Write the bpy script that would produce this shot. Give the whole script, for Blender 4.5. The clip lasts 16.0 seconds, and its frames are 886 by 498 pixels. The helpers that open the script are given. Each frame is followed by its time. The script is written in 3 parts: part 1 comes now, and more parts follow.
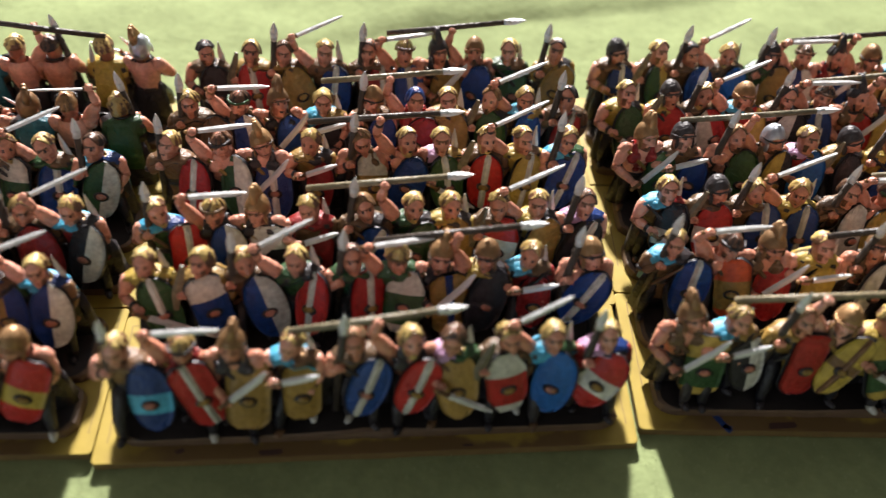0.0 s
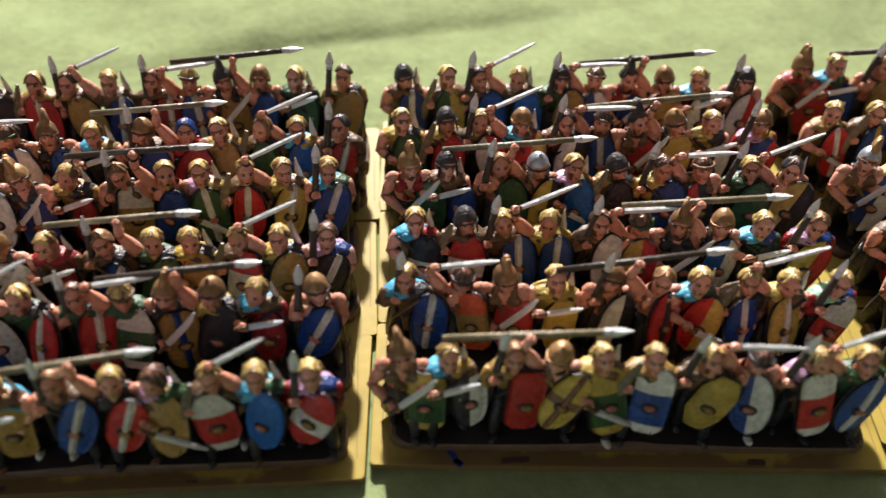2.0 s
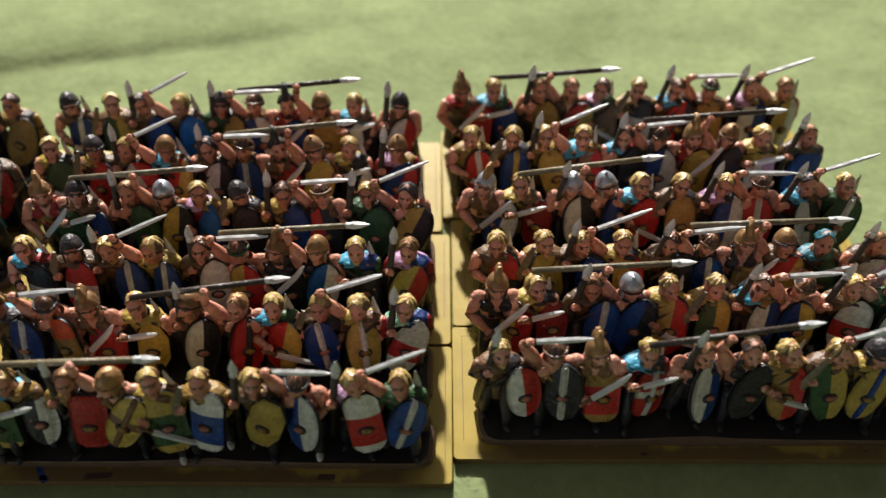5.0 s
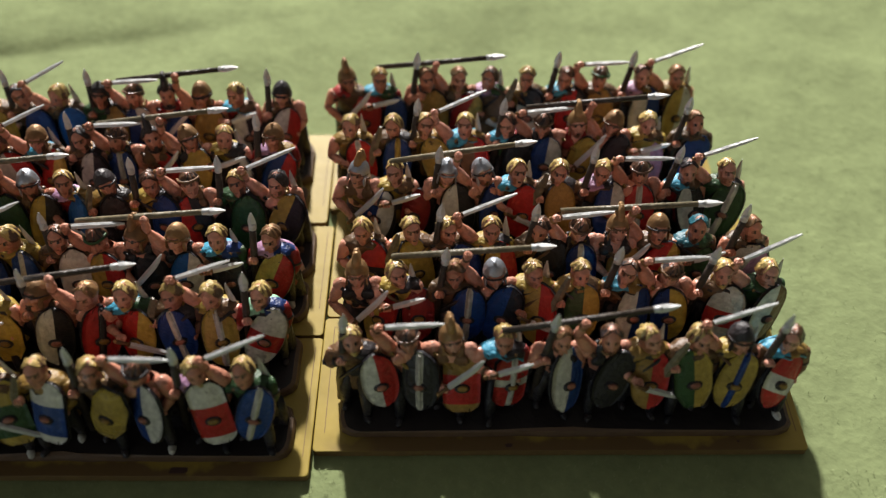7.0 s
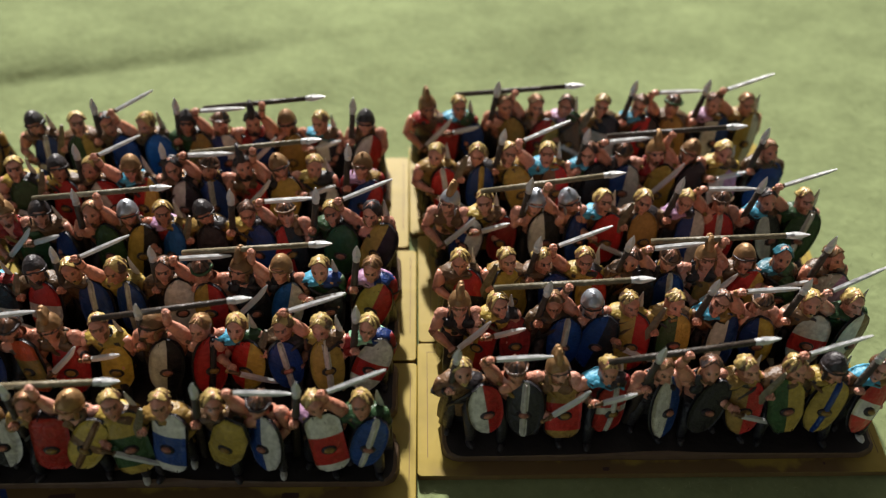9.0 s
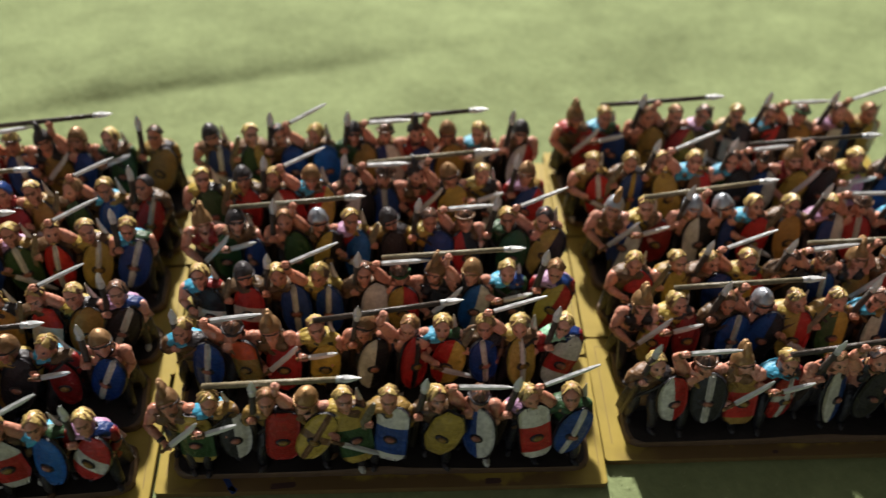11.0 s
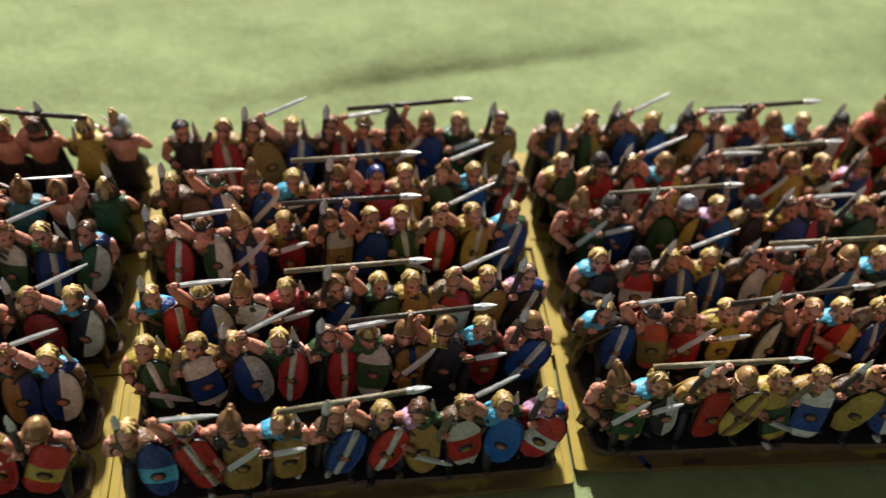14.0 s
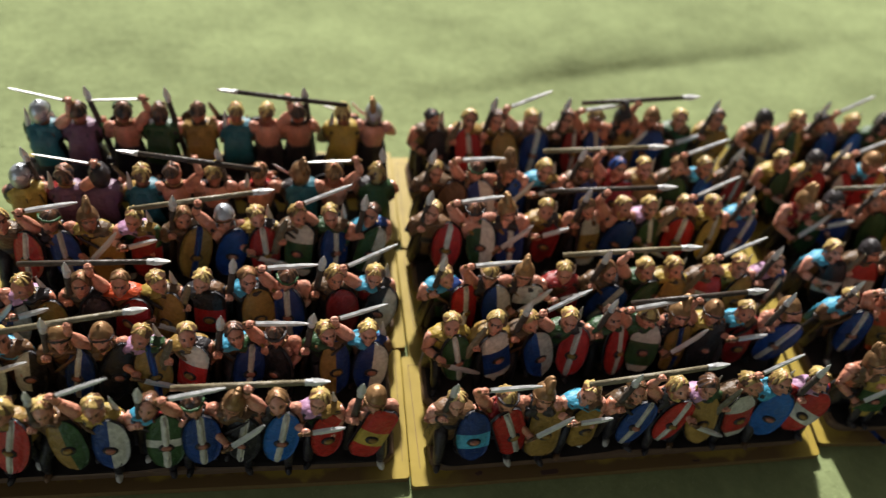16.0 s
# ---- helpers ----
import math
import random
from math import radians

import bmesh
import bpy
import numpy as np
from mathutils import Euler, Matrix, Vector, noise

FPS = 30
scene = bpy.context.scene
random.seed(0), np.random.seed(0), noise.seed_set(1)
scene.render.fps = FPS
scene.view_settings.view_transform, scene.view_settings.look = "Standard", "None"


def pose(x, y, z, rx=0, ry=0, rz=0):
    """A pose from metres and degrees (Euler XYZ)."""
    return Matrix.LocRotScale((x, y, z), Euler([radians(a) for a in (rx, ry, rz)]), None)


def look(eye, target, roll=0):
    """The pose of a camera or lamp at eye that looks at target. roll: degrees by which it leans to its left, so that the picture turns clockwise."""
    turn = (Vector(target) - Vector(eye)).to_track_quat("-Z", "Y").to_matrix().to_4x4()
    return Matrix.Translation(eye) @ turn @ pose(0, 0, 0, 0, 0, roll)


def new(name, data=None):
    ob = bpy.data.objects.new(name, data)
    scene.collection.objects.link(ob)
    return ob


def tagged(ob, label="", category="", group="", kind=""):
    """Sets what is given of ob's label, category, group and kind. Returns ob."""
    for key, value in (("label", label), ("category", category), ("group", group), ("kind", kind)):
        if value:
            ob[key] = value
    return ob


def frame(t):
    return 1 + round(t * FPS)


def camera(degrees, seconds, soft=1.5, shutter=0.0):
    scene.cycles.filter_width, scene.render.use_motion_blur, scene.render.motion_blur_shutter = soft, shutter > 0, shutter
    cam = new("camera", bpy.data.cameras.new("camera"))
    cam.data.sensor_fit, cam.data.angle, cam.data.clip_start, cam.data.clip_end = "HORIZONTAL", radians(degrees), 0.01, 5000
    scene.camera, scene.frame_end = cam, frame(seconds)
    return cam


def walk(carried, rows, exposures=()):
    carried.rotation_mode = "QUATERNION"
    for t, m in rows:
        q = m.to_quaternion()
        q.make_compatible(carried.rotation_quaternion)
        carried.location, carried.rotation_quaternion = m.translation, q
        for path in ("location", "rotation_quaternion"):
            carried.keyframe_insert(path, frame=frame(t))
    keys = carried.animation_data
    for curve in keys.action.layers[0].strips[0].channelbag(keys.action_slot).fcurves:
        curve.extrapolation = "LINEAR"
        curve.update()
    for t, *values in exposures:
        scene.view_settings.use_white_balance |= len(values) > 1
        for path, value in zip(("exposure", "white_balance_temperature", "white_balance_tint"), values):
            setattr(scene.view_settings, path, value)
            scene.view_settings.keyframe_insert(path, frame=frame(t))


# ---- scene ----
# A tabletop with four blocks of painted miniature warriors. Lengths inside the builders are in millimetres.
MM = 0.001
LENS = 55.4
cam = camera(LENS, 16.0, soft=1.25, shutter=0.3)
cam.data.dof.use_dof = True
cam.data.dof.focus_distance = 0.109
cam.data.dof.aperture_fstop = 15.3
PATH = [
    (0, (-0.0208, -0.0516, 0.0868), (-0.0255, 0.0282, -0.0027), 3.6),
    (0.5, (-0.0128, -0.0481, 0.0858), (-0.0169, 0.0313, -0.0041), 4.1),
    (1, (-0.0055, -0.0462, 0.0896), (-0.0107, 0.0328, -0.0006), 3.2),
    (1.5, (0.0036, -0.0456, 0.0900), (-0.0028, 0.0331, -0.0003), 2.3),
    (2, (0.0120, -0.0442, 0.0912), (0.0046, 0.0344, 0.0009), 1.6),
    (2.5, (0.0221, -0.0425, 0.0917), (0.0147, 0.0357, 0.0010), 1.5),
    (3, (0.0306, -0.0437, 0.0940), (0.0232, 0.0349, 0.0036), 1.3),
    (3.5, (0.0365, -0.0444, 0.0936), (0.0289, 0.0340, 0.0031), 1.2),
    (4, (0.0454, -0.0417, 0.0970), (0.0373, 0.0365, 0.0063), 0.9),
    (4.5, (0.0552, -0.0385, 0.0977), (0.0464, 0.0390, 0.0065), 0.4),
    (5, (0.0634, -0.0378, 0.0993), (0.0550, 0.0391, 0.0075), 0.6),
    (5.2, (0.0667, -0.0377, 0.0988), (0.0582, 0.0391, 0.0069), 0.5),
    (5.7, (0.0742, -0.0373, 0.0984), (0.0658, 0.0396, 0.0067), 0.5),
    (6.2, (0.0796, -0.0372, 0.0967), (0.0709, 0.0405, 0.0057), 0.3),
    (6.75, (0.0817, -0.0371, 0.0949), (0.0729, 0.0415, 0.0047), 0.2),
    (7.3, (0.0785, -0.0368, 0.0949), (0.0698, 0.0418, 0.0046), 0.2),
    (7.5, (0.0762, -0.0369, 0.0949), (0.0676, 0.0411, 0.0041), 0.2),
    (8, (0.0704, -0.0360, 0.0967), (0.0624, 0.0414, 0.0053), 0.4),
    (8.2, (0.0692, -0.0367, 0.0975), (0.0620, 0.0412, 0.0065), 1.0),
    (8.9, (0.0664, -0.0366, 0.1006), (0.0599, 0.0410, 0.0093), 1.3),
    (9.6, (0.0652, -0.0373, 0.1041), (0.0589, 0.0397, 0.0123), 1.3),
    (10.3, (0.0556, -0.0398, 0.1067), (0.0504, 0.0370, 0.0146), 1.7),
    (10.5, (0.0522, -0.0404, 0.1068), (0.0474, 0.0359, 0.0143), 1.8),
    (11, (0.0384, -0.0433, 0.1086), (0.0352, 0.0333, 0.0163), 2.6),
    (11.5, (0.0232, -0.0455, 0.1082), (0.0225, 0.0311, 0.0158), 4.0),
    (12, (0.0120, -0.0478, 0.1093), (0.0115, 0.0287, 0.0168), 4.1),
    (12.5, (0.0034, -0.0492, 0.1094), (0.0036, 0.0269, 0.0166), 4.5),
    (13, (-0.0068, -0.0487, 0.1130), (-0.0050, 0.0275, 0.0203), 5.7),
    (13.5, (-0.0114, -0.0487, 0.1112), (-0.0082, 0.0265, 0.0178), 6.8),
    (14, (-0.0247, -0.0491, 0.1083), (-0.0203, 0.0259, 0.0147), 7.6),
    (14.5, (-0.0323, -0.0500, 0.1094), (-0.0279, 0.0240, 0.0150), 7.9),
    (15, (-0.0442, -0.0522, 0.1125), (-0.0370, 0.0214, 0.0180), 9.8),
    (15.5, (-0.0569, -0.0545, 0.1104), (-0.0489, 0.0189, 0.0158), 10.7),
    (16, (-0.0674, -0.0561, 0.1105), (-0.0586, 0.0174, 0.0160), 11.6),
]
walk(cam, [(t, look(eye, target, roll)) for t, eye, target, roll in PATH], exposures=[(0.0, 0.55, 6420, 13), (0.5, 0.56, 6420, 13), (1.5, 0.38, 6440, 13), (3.5, 0.28, 6480, 11), (4.2, 0.26, 6490, 10), (5.0, -0.03, 6500, 10), (8.0, -0.2, 6500, 10), (10.5, -0.18, 6500, 10), (11.5, -0.08, 6500, 10), (13.5, -0.02, 6500, 9), (15.0, 0.03, 6500, 9), (16.0, -0.06, 6500, 10)])

# ---------------------------------------------------------------- light
LAMP_AT = (-0.36, 1.90, 1.17)
LAMP_POWER = 600.0
world = bpy.data.worlds.new("world")
scene.world = world
world.use_nodes = True
world.node_tree.nodes["Background"].inputs["Color"].default_value = (0.01, 0.01, 0.01, 1)
world.node_tree.nodes["Background"].inputs["Strength"].default_value = 1.0
lamp_data = bpy.data.lights.new("room_lamp", "POINT")
lamp_data.energy = LAMP_POWER
lamp_data.shadow_soft_size = 0.04
lamp_data.color = (1.0, 0.95, 0.90)
lamp = new("room_lamp", lamp_data)
lamp.location = LAMP_AT
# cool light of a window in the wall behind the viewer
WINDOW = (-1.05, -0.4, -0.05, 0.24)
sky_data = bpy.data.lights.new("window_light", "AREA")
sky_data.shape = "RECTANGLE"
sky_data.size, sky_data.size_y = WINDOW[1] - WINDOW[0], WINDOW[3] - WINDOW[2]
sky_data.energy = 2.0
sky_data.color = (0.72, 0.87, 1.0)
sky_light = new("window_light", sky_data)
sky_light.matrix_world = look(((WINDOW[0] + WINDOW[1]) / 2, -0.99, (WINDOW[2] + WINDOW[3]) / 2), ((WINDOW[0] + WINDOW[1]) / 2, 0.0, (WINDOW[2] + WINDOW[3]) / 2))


# ---------------------------------------------------------------- materials
def material(name, color, rough=0.5, metal=0.0, vary=0.25, grain=900.0, bump=0.15, island=0.12, spec=0.5, other=None):
    """Painted surface: two scales of noise in the colour, fine relief, a little difference from piece to piece."""
    m = bpy.data.materials.new(name)
    m.use_nodes = True
    nt = m.node_tree
    n, l = nt.nodes, nt.links
    bsdf = n["Principled BSDF"]
    bsdf.inputs["Roughness"].default_value = rough
    bsdf.inputs["Metallic"].default_value = metal
    bsdf.inputs["Specular IOR Level"].default_value = spec
    tc = n.new("ShaderNodeTexCoord")
    fine = n.new("ShaderNodeTexNoise")
    fine.inputs["Scale"].default_value = grain
    fine.inputs["Detail"].default_value = 3
    l.new(tc.outputs["Object"], fine.inputs["Vector"])
    coarse = n.new("ShaderNodeTexNoise")
    coarse.inputs["Scale"].default_value = grain / 5
    l.new(tc.outputs["Object"], coarse.inputs["Vector"])
    add = n.new("ShaderNodeMath")
    add.operation = "ADD"
    l.new(fine.outputs["Fac"], add.inputs[0])
    l.new(coarse.outputs["Fac"], add.inputs[1])
    geo = n.new("ShaderNodeNewGeometry")
    isl = n.new("ShaderNodeMath")
    isl.operation = "MULTIPLY_ADD"
    isl.inputs[1].default_value = island * 2
    l.new(geo.outputs["Random Per Island"], isl.inputs[0])
    l.new(add.outputs[0], isl.inputs[2])
    ramp = n.new("ShaderNodeMapRange")
    ramp.inputs["From Min"].default_value = 0.6
    ramp.inputs["From Max"].default_value = 1.4 + island * 2
    ramp.inputs["To Min"].default_value = 1 - vary
    ramp.inputs["To Max"].default_value = 1 + vary
    l.new(isl.outputs[0], ramp.inputs["Value"])
    mix = n.new("ShaderNodeMix")
    mix.data_type = "RGBA"
    mix.blend_type = "MULTIPLY"
    mix.inputs["Factor"].default_value = 1.0
    mix.inputs["A"].default_value = (*color, 1)
    if other:
        # each figure has its own mixture of the two paints
        info = n.new("ShaderNodeObjectInfo")
        pick = n.new("ShaderNodeMix")
        pick.data_type = "RGBA"
        pick.inputs["A"].default_value = (*color, 1)
        pick.inputs["B"].default_value = (*other, 1)
        l.new(info.outputs["Random"], pick.inputs["Factor"])
        l.new(pick.outputs["Result"], mix.inputs["A"])
    l.new(ramp.outputs["Result"], mix.inputs["B"])
    l.new(mix.outputs["Result"], bsdf.inputs["Base Color"])
    bp = n.new("ShaderNodeBump")
    bp.inputs["Strength"].default_value = bump
    bp.inputs["Distance"].default_value = 0.0003
    l.new(fine.outputs["Fac"], bp.inputs["Height"])
    l.new(bp.outputs["Normal"], bsdf.inputs["Normal"])
    return m


PAINT = {
    "r": ("red_paint", (0.42, 0.02, 0.018)),
    "R": ("dark_red_paint", (0.22, 0.014, 0.013)),
    "o": ("orange_paint", (0.50, 0.075, 0.02)),
    "b": ("blue_paint", (0.008, 0.03, 0.14)),
    "u": ("bright_blue_paint", (0.012, 0.095, 0.32)),
    "t": ("sky_blue_paint", (0.06, 0.32, 0.48)),
    "q": ("teal_paint", (0.022, 0.125, 0.165)),
    "v": ("purple_paint", (0.15, 0.075, 0.13)),
    "g": ("green_paint", (0.026, 0.07, 0.024)),
    "m": ("mint_paint", (0.28, 0.55, 0.36)),
    "y": ("yellow_paint", (0.42, 0.30, 0.055)),
    "Y": ("ochre_paint", (0.27, 0.165, 0.04)),
    "w": ("white_paint", (0.58, 0.58, 0.52)),
    "k": ("black_paint", (0.014, 0.013, 0.016)),
    "n": ("brown_paint", (0.16, 0.085, 0.04)),
    "p": ("lilac_paint", (0.42, 0.24, 0.38)),
    "s": ("flesh_paint", (0.63, 0.31, 0.225)),
    # darker flesh with recess shade put in; also paints some boss middles
    "e": ("shaded_flesh_paint", (0.34, 0.13, 0.08)),
    "f": ("fair_hair_paint", (0.56, 0.42, 0.15)),
    "h": ("brown_hair_paint", (0.13, 0.06, 0.028)),
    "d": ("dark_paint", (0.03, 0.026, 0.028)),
    "W": ("shaft_paint", (0.20, 0.165, 0.10)),
    "D": ("dark_shaft_paint", (0.045, 0.034, 0.026)),
}
# the second paint that some figures tend to
OTHER = {"s": (0.50, 0.205, 0.125), "f": (0.36, 0.25, 0.08), "h": (0.07, 0.035, 0.02), "n": (0.10, 0.06, 0.03), "r": (0.32, 0.018, 0.015), "b": (0.010, 0.045, 0.19), "y": (0.34, 0.24, 0.05), "W": (0.13, 0.115, 0.075), "w": (0.44, 0.43, 0.37)}
MATS, MAT_AT = [], {}
for key, (mat_name, rgb) in PAINT.items():
    MAT_AT[key] = len(MATS)
    shiny = key in "sfhe"
    MATS.append(material(mat_name, rgb, rough=0.32 if shiny else 0.42, vary=0.5, grain=1700.0, bump=0.8, spec=0.6 if shiny else 0.35, other=OTHER.get(key)))
for key, mat_name, rgb, rough, metal in (("S", "silver_paint", (0.56, 0.57, 0.57), 0.55, 0.3), ("z", "bronze_paint", (0.33, 0.19, 0.08), 0.45, 0.45), ("i", "iron_paint", (0.42, 0.45, 0.50), 0.4, 0.8)):
    MAT_AT[key] = len(MATS)
    MATS.append(material(mat_name, rgb, rough=rough, metal=metal, vary=0.45 if key == "z" else 0.2, grain=1500.0, bump=0.5, other=(0.20, 0.11, 0.05) if key == "z" else None))

wood = material("yellow_board", (0.345, 0.255, 0.048), rough=0.52, vary=0.24, grain=260, bump=0.25, spec=0.25)


def stain(m, colour, depth):
    """The figures' shade put into a board's front rim as brown, to about depth millimetres from its edge, with a ragged
    border.
    """
    n, l = m.node_tree.nodes, m.node_tree.links
    bsdf = n["Principled BSDF"]
    plain = bsdf.inputs["Base Color"].links[0].from_socket
    tc = n.new("ShaderNodeTexCoord")
    axes = n.new("ShaderNodeSeparateXYZ")
    l.new(tc.outputs["Object"], axes.inputs[0])
    blot = n.new("ShaderNodeTexNoise")
    blot.inputs["Scale"].default_value = 150.0
    blot.inputs["Detail"].default_value = 4
    l.new(tc.outputs["Object"], blot.inputs["Vector"])
    edge = n.new("ShaderNodeMath")
    edge.operation = "MULTIPLY_ADD"
    edge.inputs[1].default_value = 0.012
    edge.inputs[2].default_value = (depth - 6.0) * MM
    l.new(blot.outputs["Fac"], edge.inputs[0])
    past = n.new("ShaderNodeMath")
    past.operation = "SUBTRACT"
    l.new(edge.outputs[0], past.inputs[0])
    l.new(axes.outputs["Y"], past.inputs[1])
    amount = n.new("ShaderNodeMapRange")
    amount.inputs["From Min"].default_value = -0.0004
    amount.inputs["From Max"].default_value = 0.0008
    amount.inputs["To Max"].default_value = 0.88
    l.new(past.outputs[0], amount.inputs["Value"])
    # the two ends of the rim, where lamp light falls, stay yellow
    off = n.new("ShaderNodeMath")
    off.operation = "SUBTRACT"
    off.inputs[1].default_value = 0.030
    l.new(axes.outputs["X"], off.inputs[0])
    out = n.new("ShaderNodeMath")
    out.operation = "ABSOLUTE"
    l.new(off.outputs[0], out.inputs[0])
    wander = n.new("ShaderNodeMath")
    wander.operation = "MULTIPLY_ADD"
    wander.inputs[1].default_value = 0.008
    l.new(blot.outputs["Fac"], wander.inputs[0])
    l.new(out.outputs[0], wander.inputs[2])
    middle = n.new("ShaderNodeMapRange")
    middle.inputs["From Min"].default_value = 0.033
    middle.inputs["From Max"].default_value = 0.027
    l.new(wander.outputs[0], middle.inputs["Value"])
    both = n.new("ShaderNodeMath")
    both.operation = "MULTIPLY"
    l.new(amount.outputs["Result"], both.inputs[0])
    l.new(middle.outputs["Result"], both.inputs[1])
    mix = n.new("ShaderNodeMix")
    mix.data_type = "RGBA"
    l.new(both.outputs[0], mix.inputs["Factor"])
    l.new(plain, mix.inputs["A"])
    mix.inputs["B"].default_value = (*colour, 1)
    l.new(mix.outputs["Result"], bsdf.inputs["Base Color"])
    return m


# board whose front rim has the figures' shade put into its colour
rim_shaded_wood = stain(material("rim_shaded_yellow_board", (0.345, 0.255, 0.048), rough=0.52, vary=0.24, grain=260, bump=0.25, spec=0.25), (0.13, 0.075, 0.033), 2.6)
wood_edge = material("board_score", (0.17, 0.105, 0.03), rough=0.7)
# strip tops: dark wash, with the shade among the feet put into its colour
earth_top = material("shaded_dark_wash", (0.017, 0.013, 0.012), rough=0.65, vary=0.5, grain=500, bump=0.6)
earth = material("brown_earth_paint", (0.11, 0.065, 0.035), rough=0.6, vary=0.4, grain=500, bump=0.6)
felt = material("green_felt", (0.214, 0.260, 0.121), rough=0.95, vary=0.22, grain=700, bump=0.55, spec=0.1)
fibre = material("green_fibre", (0.27, 0.31, 0.16), rough=0.9, vary=0.35, island=0.5, spec=0.1)
plaster = material("wall_plaster", (0.062, 0.062, 0.062), rough=0.9, grain=30, bump=0.1)
floor_wood = material("floor_wood", (0.16, 0.10, 0.06), rough=0.6, grain=8)
smudge_dark = material("dark_smudge", (0.05, 0.02, 0.015), rough=0.6)


# ---------------------------------------------------------------- mesh building
class Shape:
    """Collects vertices, faces and a material for each face; lengths in millimetres."""

    def __init__(self):
        self.v, self.f, self.m, self.flat = [], [], [], []

    def add(self, verts, faces, mats, flat=False):
        o = len(self.v)
        self.v.extend(verts)
        for k, face in enumerate(faces):
            self.f.append([o + i for i in face])
            self.m.append(mats if isinstance(mats, str) else mats[k])
            self.flat.append(flat)

    def ball(self, c, r, mat, turn=None, nu=10, nv=7, lump=0.0, rng=None):
        """An ellipsoid; lump roughens it."""
        vs = []
        for j in range(nv + 1):
            th = math.pi * j / nv
            for i in range(nu):
                ph = 2 * math.pi * i / nu
                k = 1 + (rng.uniform(-lump, lump) if lump and 0 < j < nv else 0)
                p = Vector((r[0] * math.sin(th) * math.cos(ph) * k, r[1] * math.sin(th) * math.sin(ph) * k, r[2] * math.cos(th)))
                if turn:
                    p = turn @ p
                vs.append((p.x + c[0], p.y + c[1], p.z + c[2]))
        fs = [[j * nu + i, (j + 1) * nu + i, (j + 1) * nu + (i + 1) % nu, j * nu + (i + 1) % nu] for j in range(nv) for i in range(nu)]
        self.add(vs, fs, mat)

    def tube(self, pts, radii, mat, n=7, squash=1.0):
        """A tapered tube through points, closed at both ends."""
        pts = [Vector(p) for p in pts]
        vs = []
        for k, p in enumerate(pts):
            d = (pts[min(k + 1, len(pts) - 1)] - pts[max(k - 1, 0)]).normalized()
            a = d.cross(Vector((0, 1, 0)))
            a = a.normalized() if a.length > 1e-3 else Vector((1, 0, 0))
            b = d.cross(a)
            for i in range(n):
                ph = 2 * math.pi * i / n
                q = p + (a * math.cos(ph) + b * math.sin(ph) * squash) * radii[k]
                vs.append(tuple(q))
        fs = [[k * n + i, k * n + (i + 1) % n, (k + 1) * n + (i + 1) % n, (k + 1) * n + i] for k in range(len(pts) - 1) for i in range(n)]
        fs += [list(range(n - 1, -1, -1)), [(len(pts) - 1) * n + i for i in range(n)]]
        self.add(vs, fs, mat)

    def blade(self, base, tip, widths, thick, mat, side=(0, 0.65, -0.76)):
        """A flat blade with a ridge on both faces, from base to tip; widths at even steps."""
        base, tip = Vector(base), Vector(tip)
        d = (tip - base).normalized()
        a = d.cross(Vector(side)).normalized()
        b = d.cross(a)
        vs, steps = [], len(widths)
        for k, w in enumerate(widths):
            p = base + (tip - base) * k / (steps - 1)
            t = thick * min(1, w / max(widths) + 0.15)
            for q in (p + a * w / 2, p + b * t / 2, p - a * w / 2, p - b * t / 2):
                vs.append(tuple(q))
        fs = [[k * 4 + i, k * 4 + (i + 1) % 4, k * 4 + 4 + (i + 1) % 4, k * 4 + 4 + i] for k in range(steps - 1) for i in range(4)]
        fs += [[3, 2, 1, 0], [steps * 4 - 4 + i for i in range(4)]]
        self.add(vs, fs, mat, True)

    def object(self, name, parent=None, mats=None):
        used = sorted(set(self.m))
        me = bpy.data.meshes.new(name)
        me.from_pydata([(x * MM, y * MM, z * MM) for x, y, z in self.v], [], self.f)
        for k in used:
            me.materials.append(mats[k] if mats else MATS[MAT_AT[k]])
        idx = {k: i for i, k in enumerate(used)}
        me.polygons.foreach_set("material_index", [idx[k] for k in self.m])
        me.polygons.foreach_set("use_smooth", [not q for q in self.flat])
        me.update()
        ob = new(name, me)
        if parent:
            ob.parent = parent
        return ob


# ---------------------------------------------------------------- shields
def half_width(kind, v):
    """Half of a shield's width at height v from -1 to 1."""
    a = abs(v)
    if kind == "o":
        return max(0.12, (1 - a ** 2.4) ** 0.5)
    if kind == "x":
        return 1.0 if a < 0.45 else 1.0 - (a - 0.45) * 0.95
    return 1.0 if a < 0.7 else max(0.4, 1.0 - ((a - 0.7) / 0.3) ** 2 * 0.5)


def pattern(kind, u, v, c1, c2):
    if kind == "v":
        return c2 if abs(u) < 0.2 else c1
    if kind == "k":
        return c2 if abs(u) < 0.2 or abs(v) < 0.11 else c1
    if kind == "h":
        return c1 if u < 0 else c2
    if kind == "t":
        return c2 if -0.42 < v < 0.2 else c1
    if kind == "u":
        return c2 if v > 0.28 or v < -0.72 else c1
    return c1


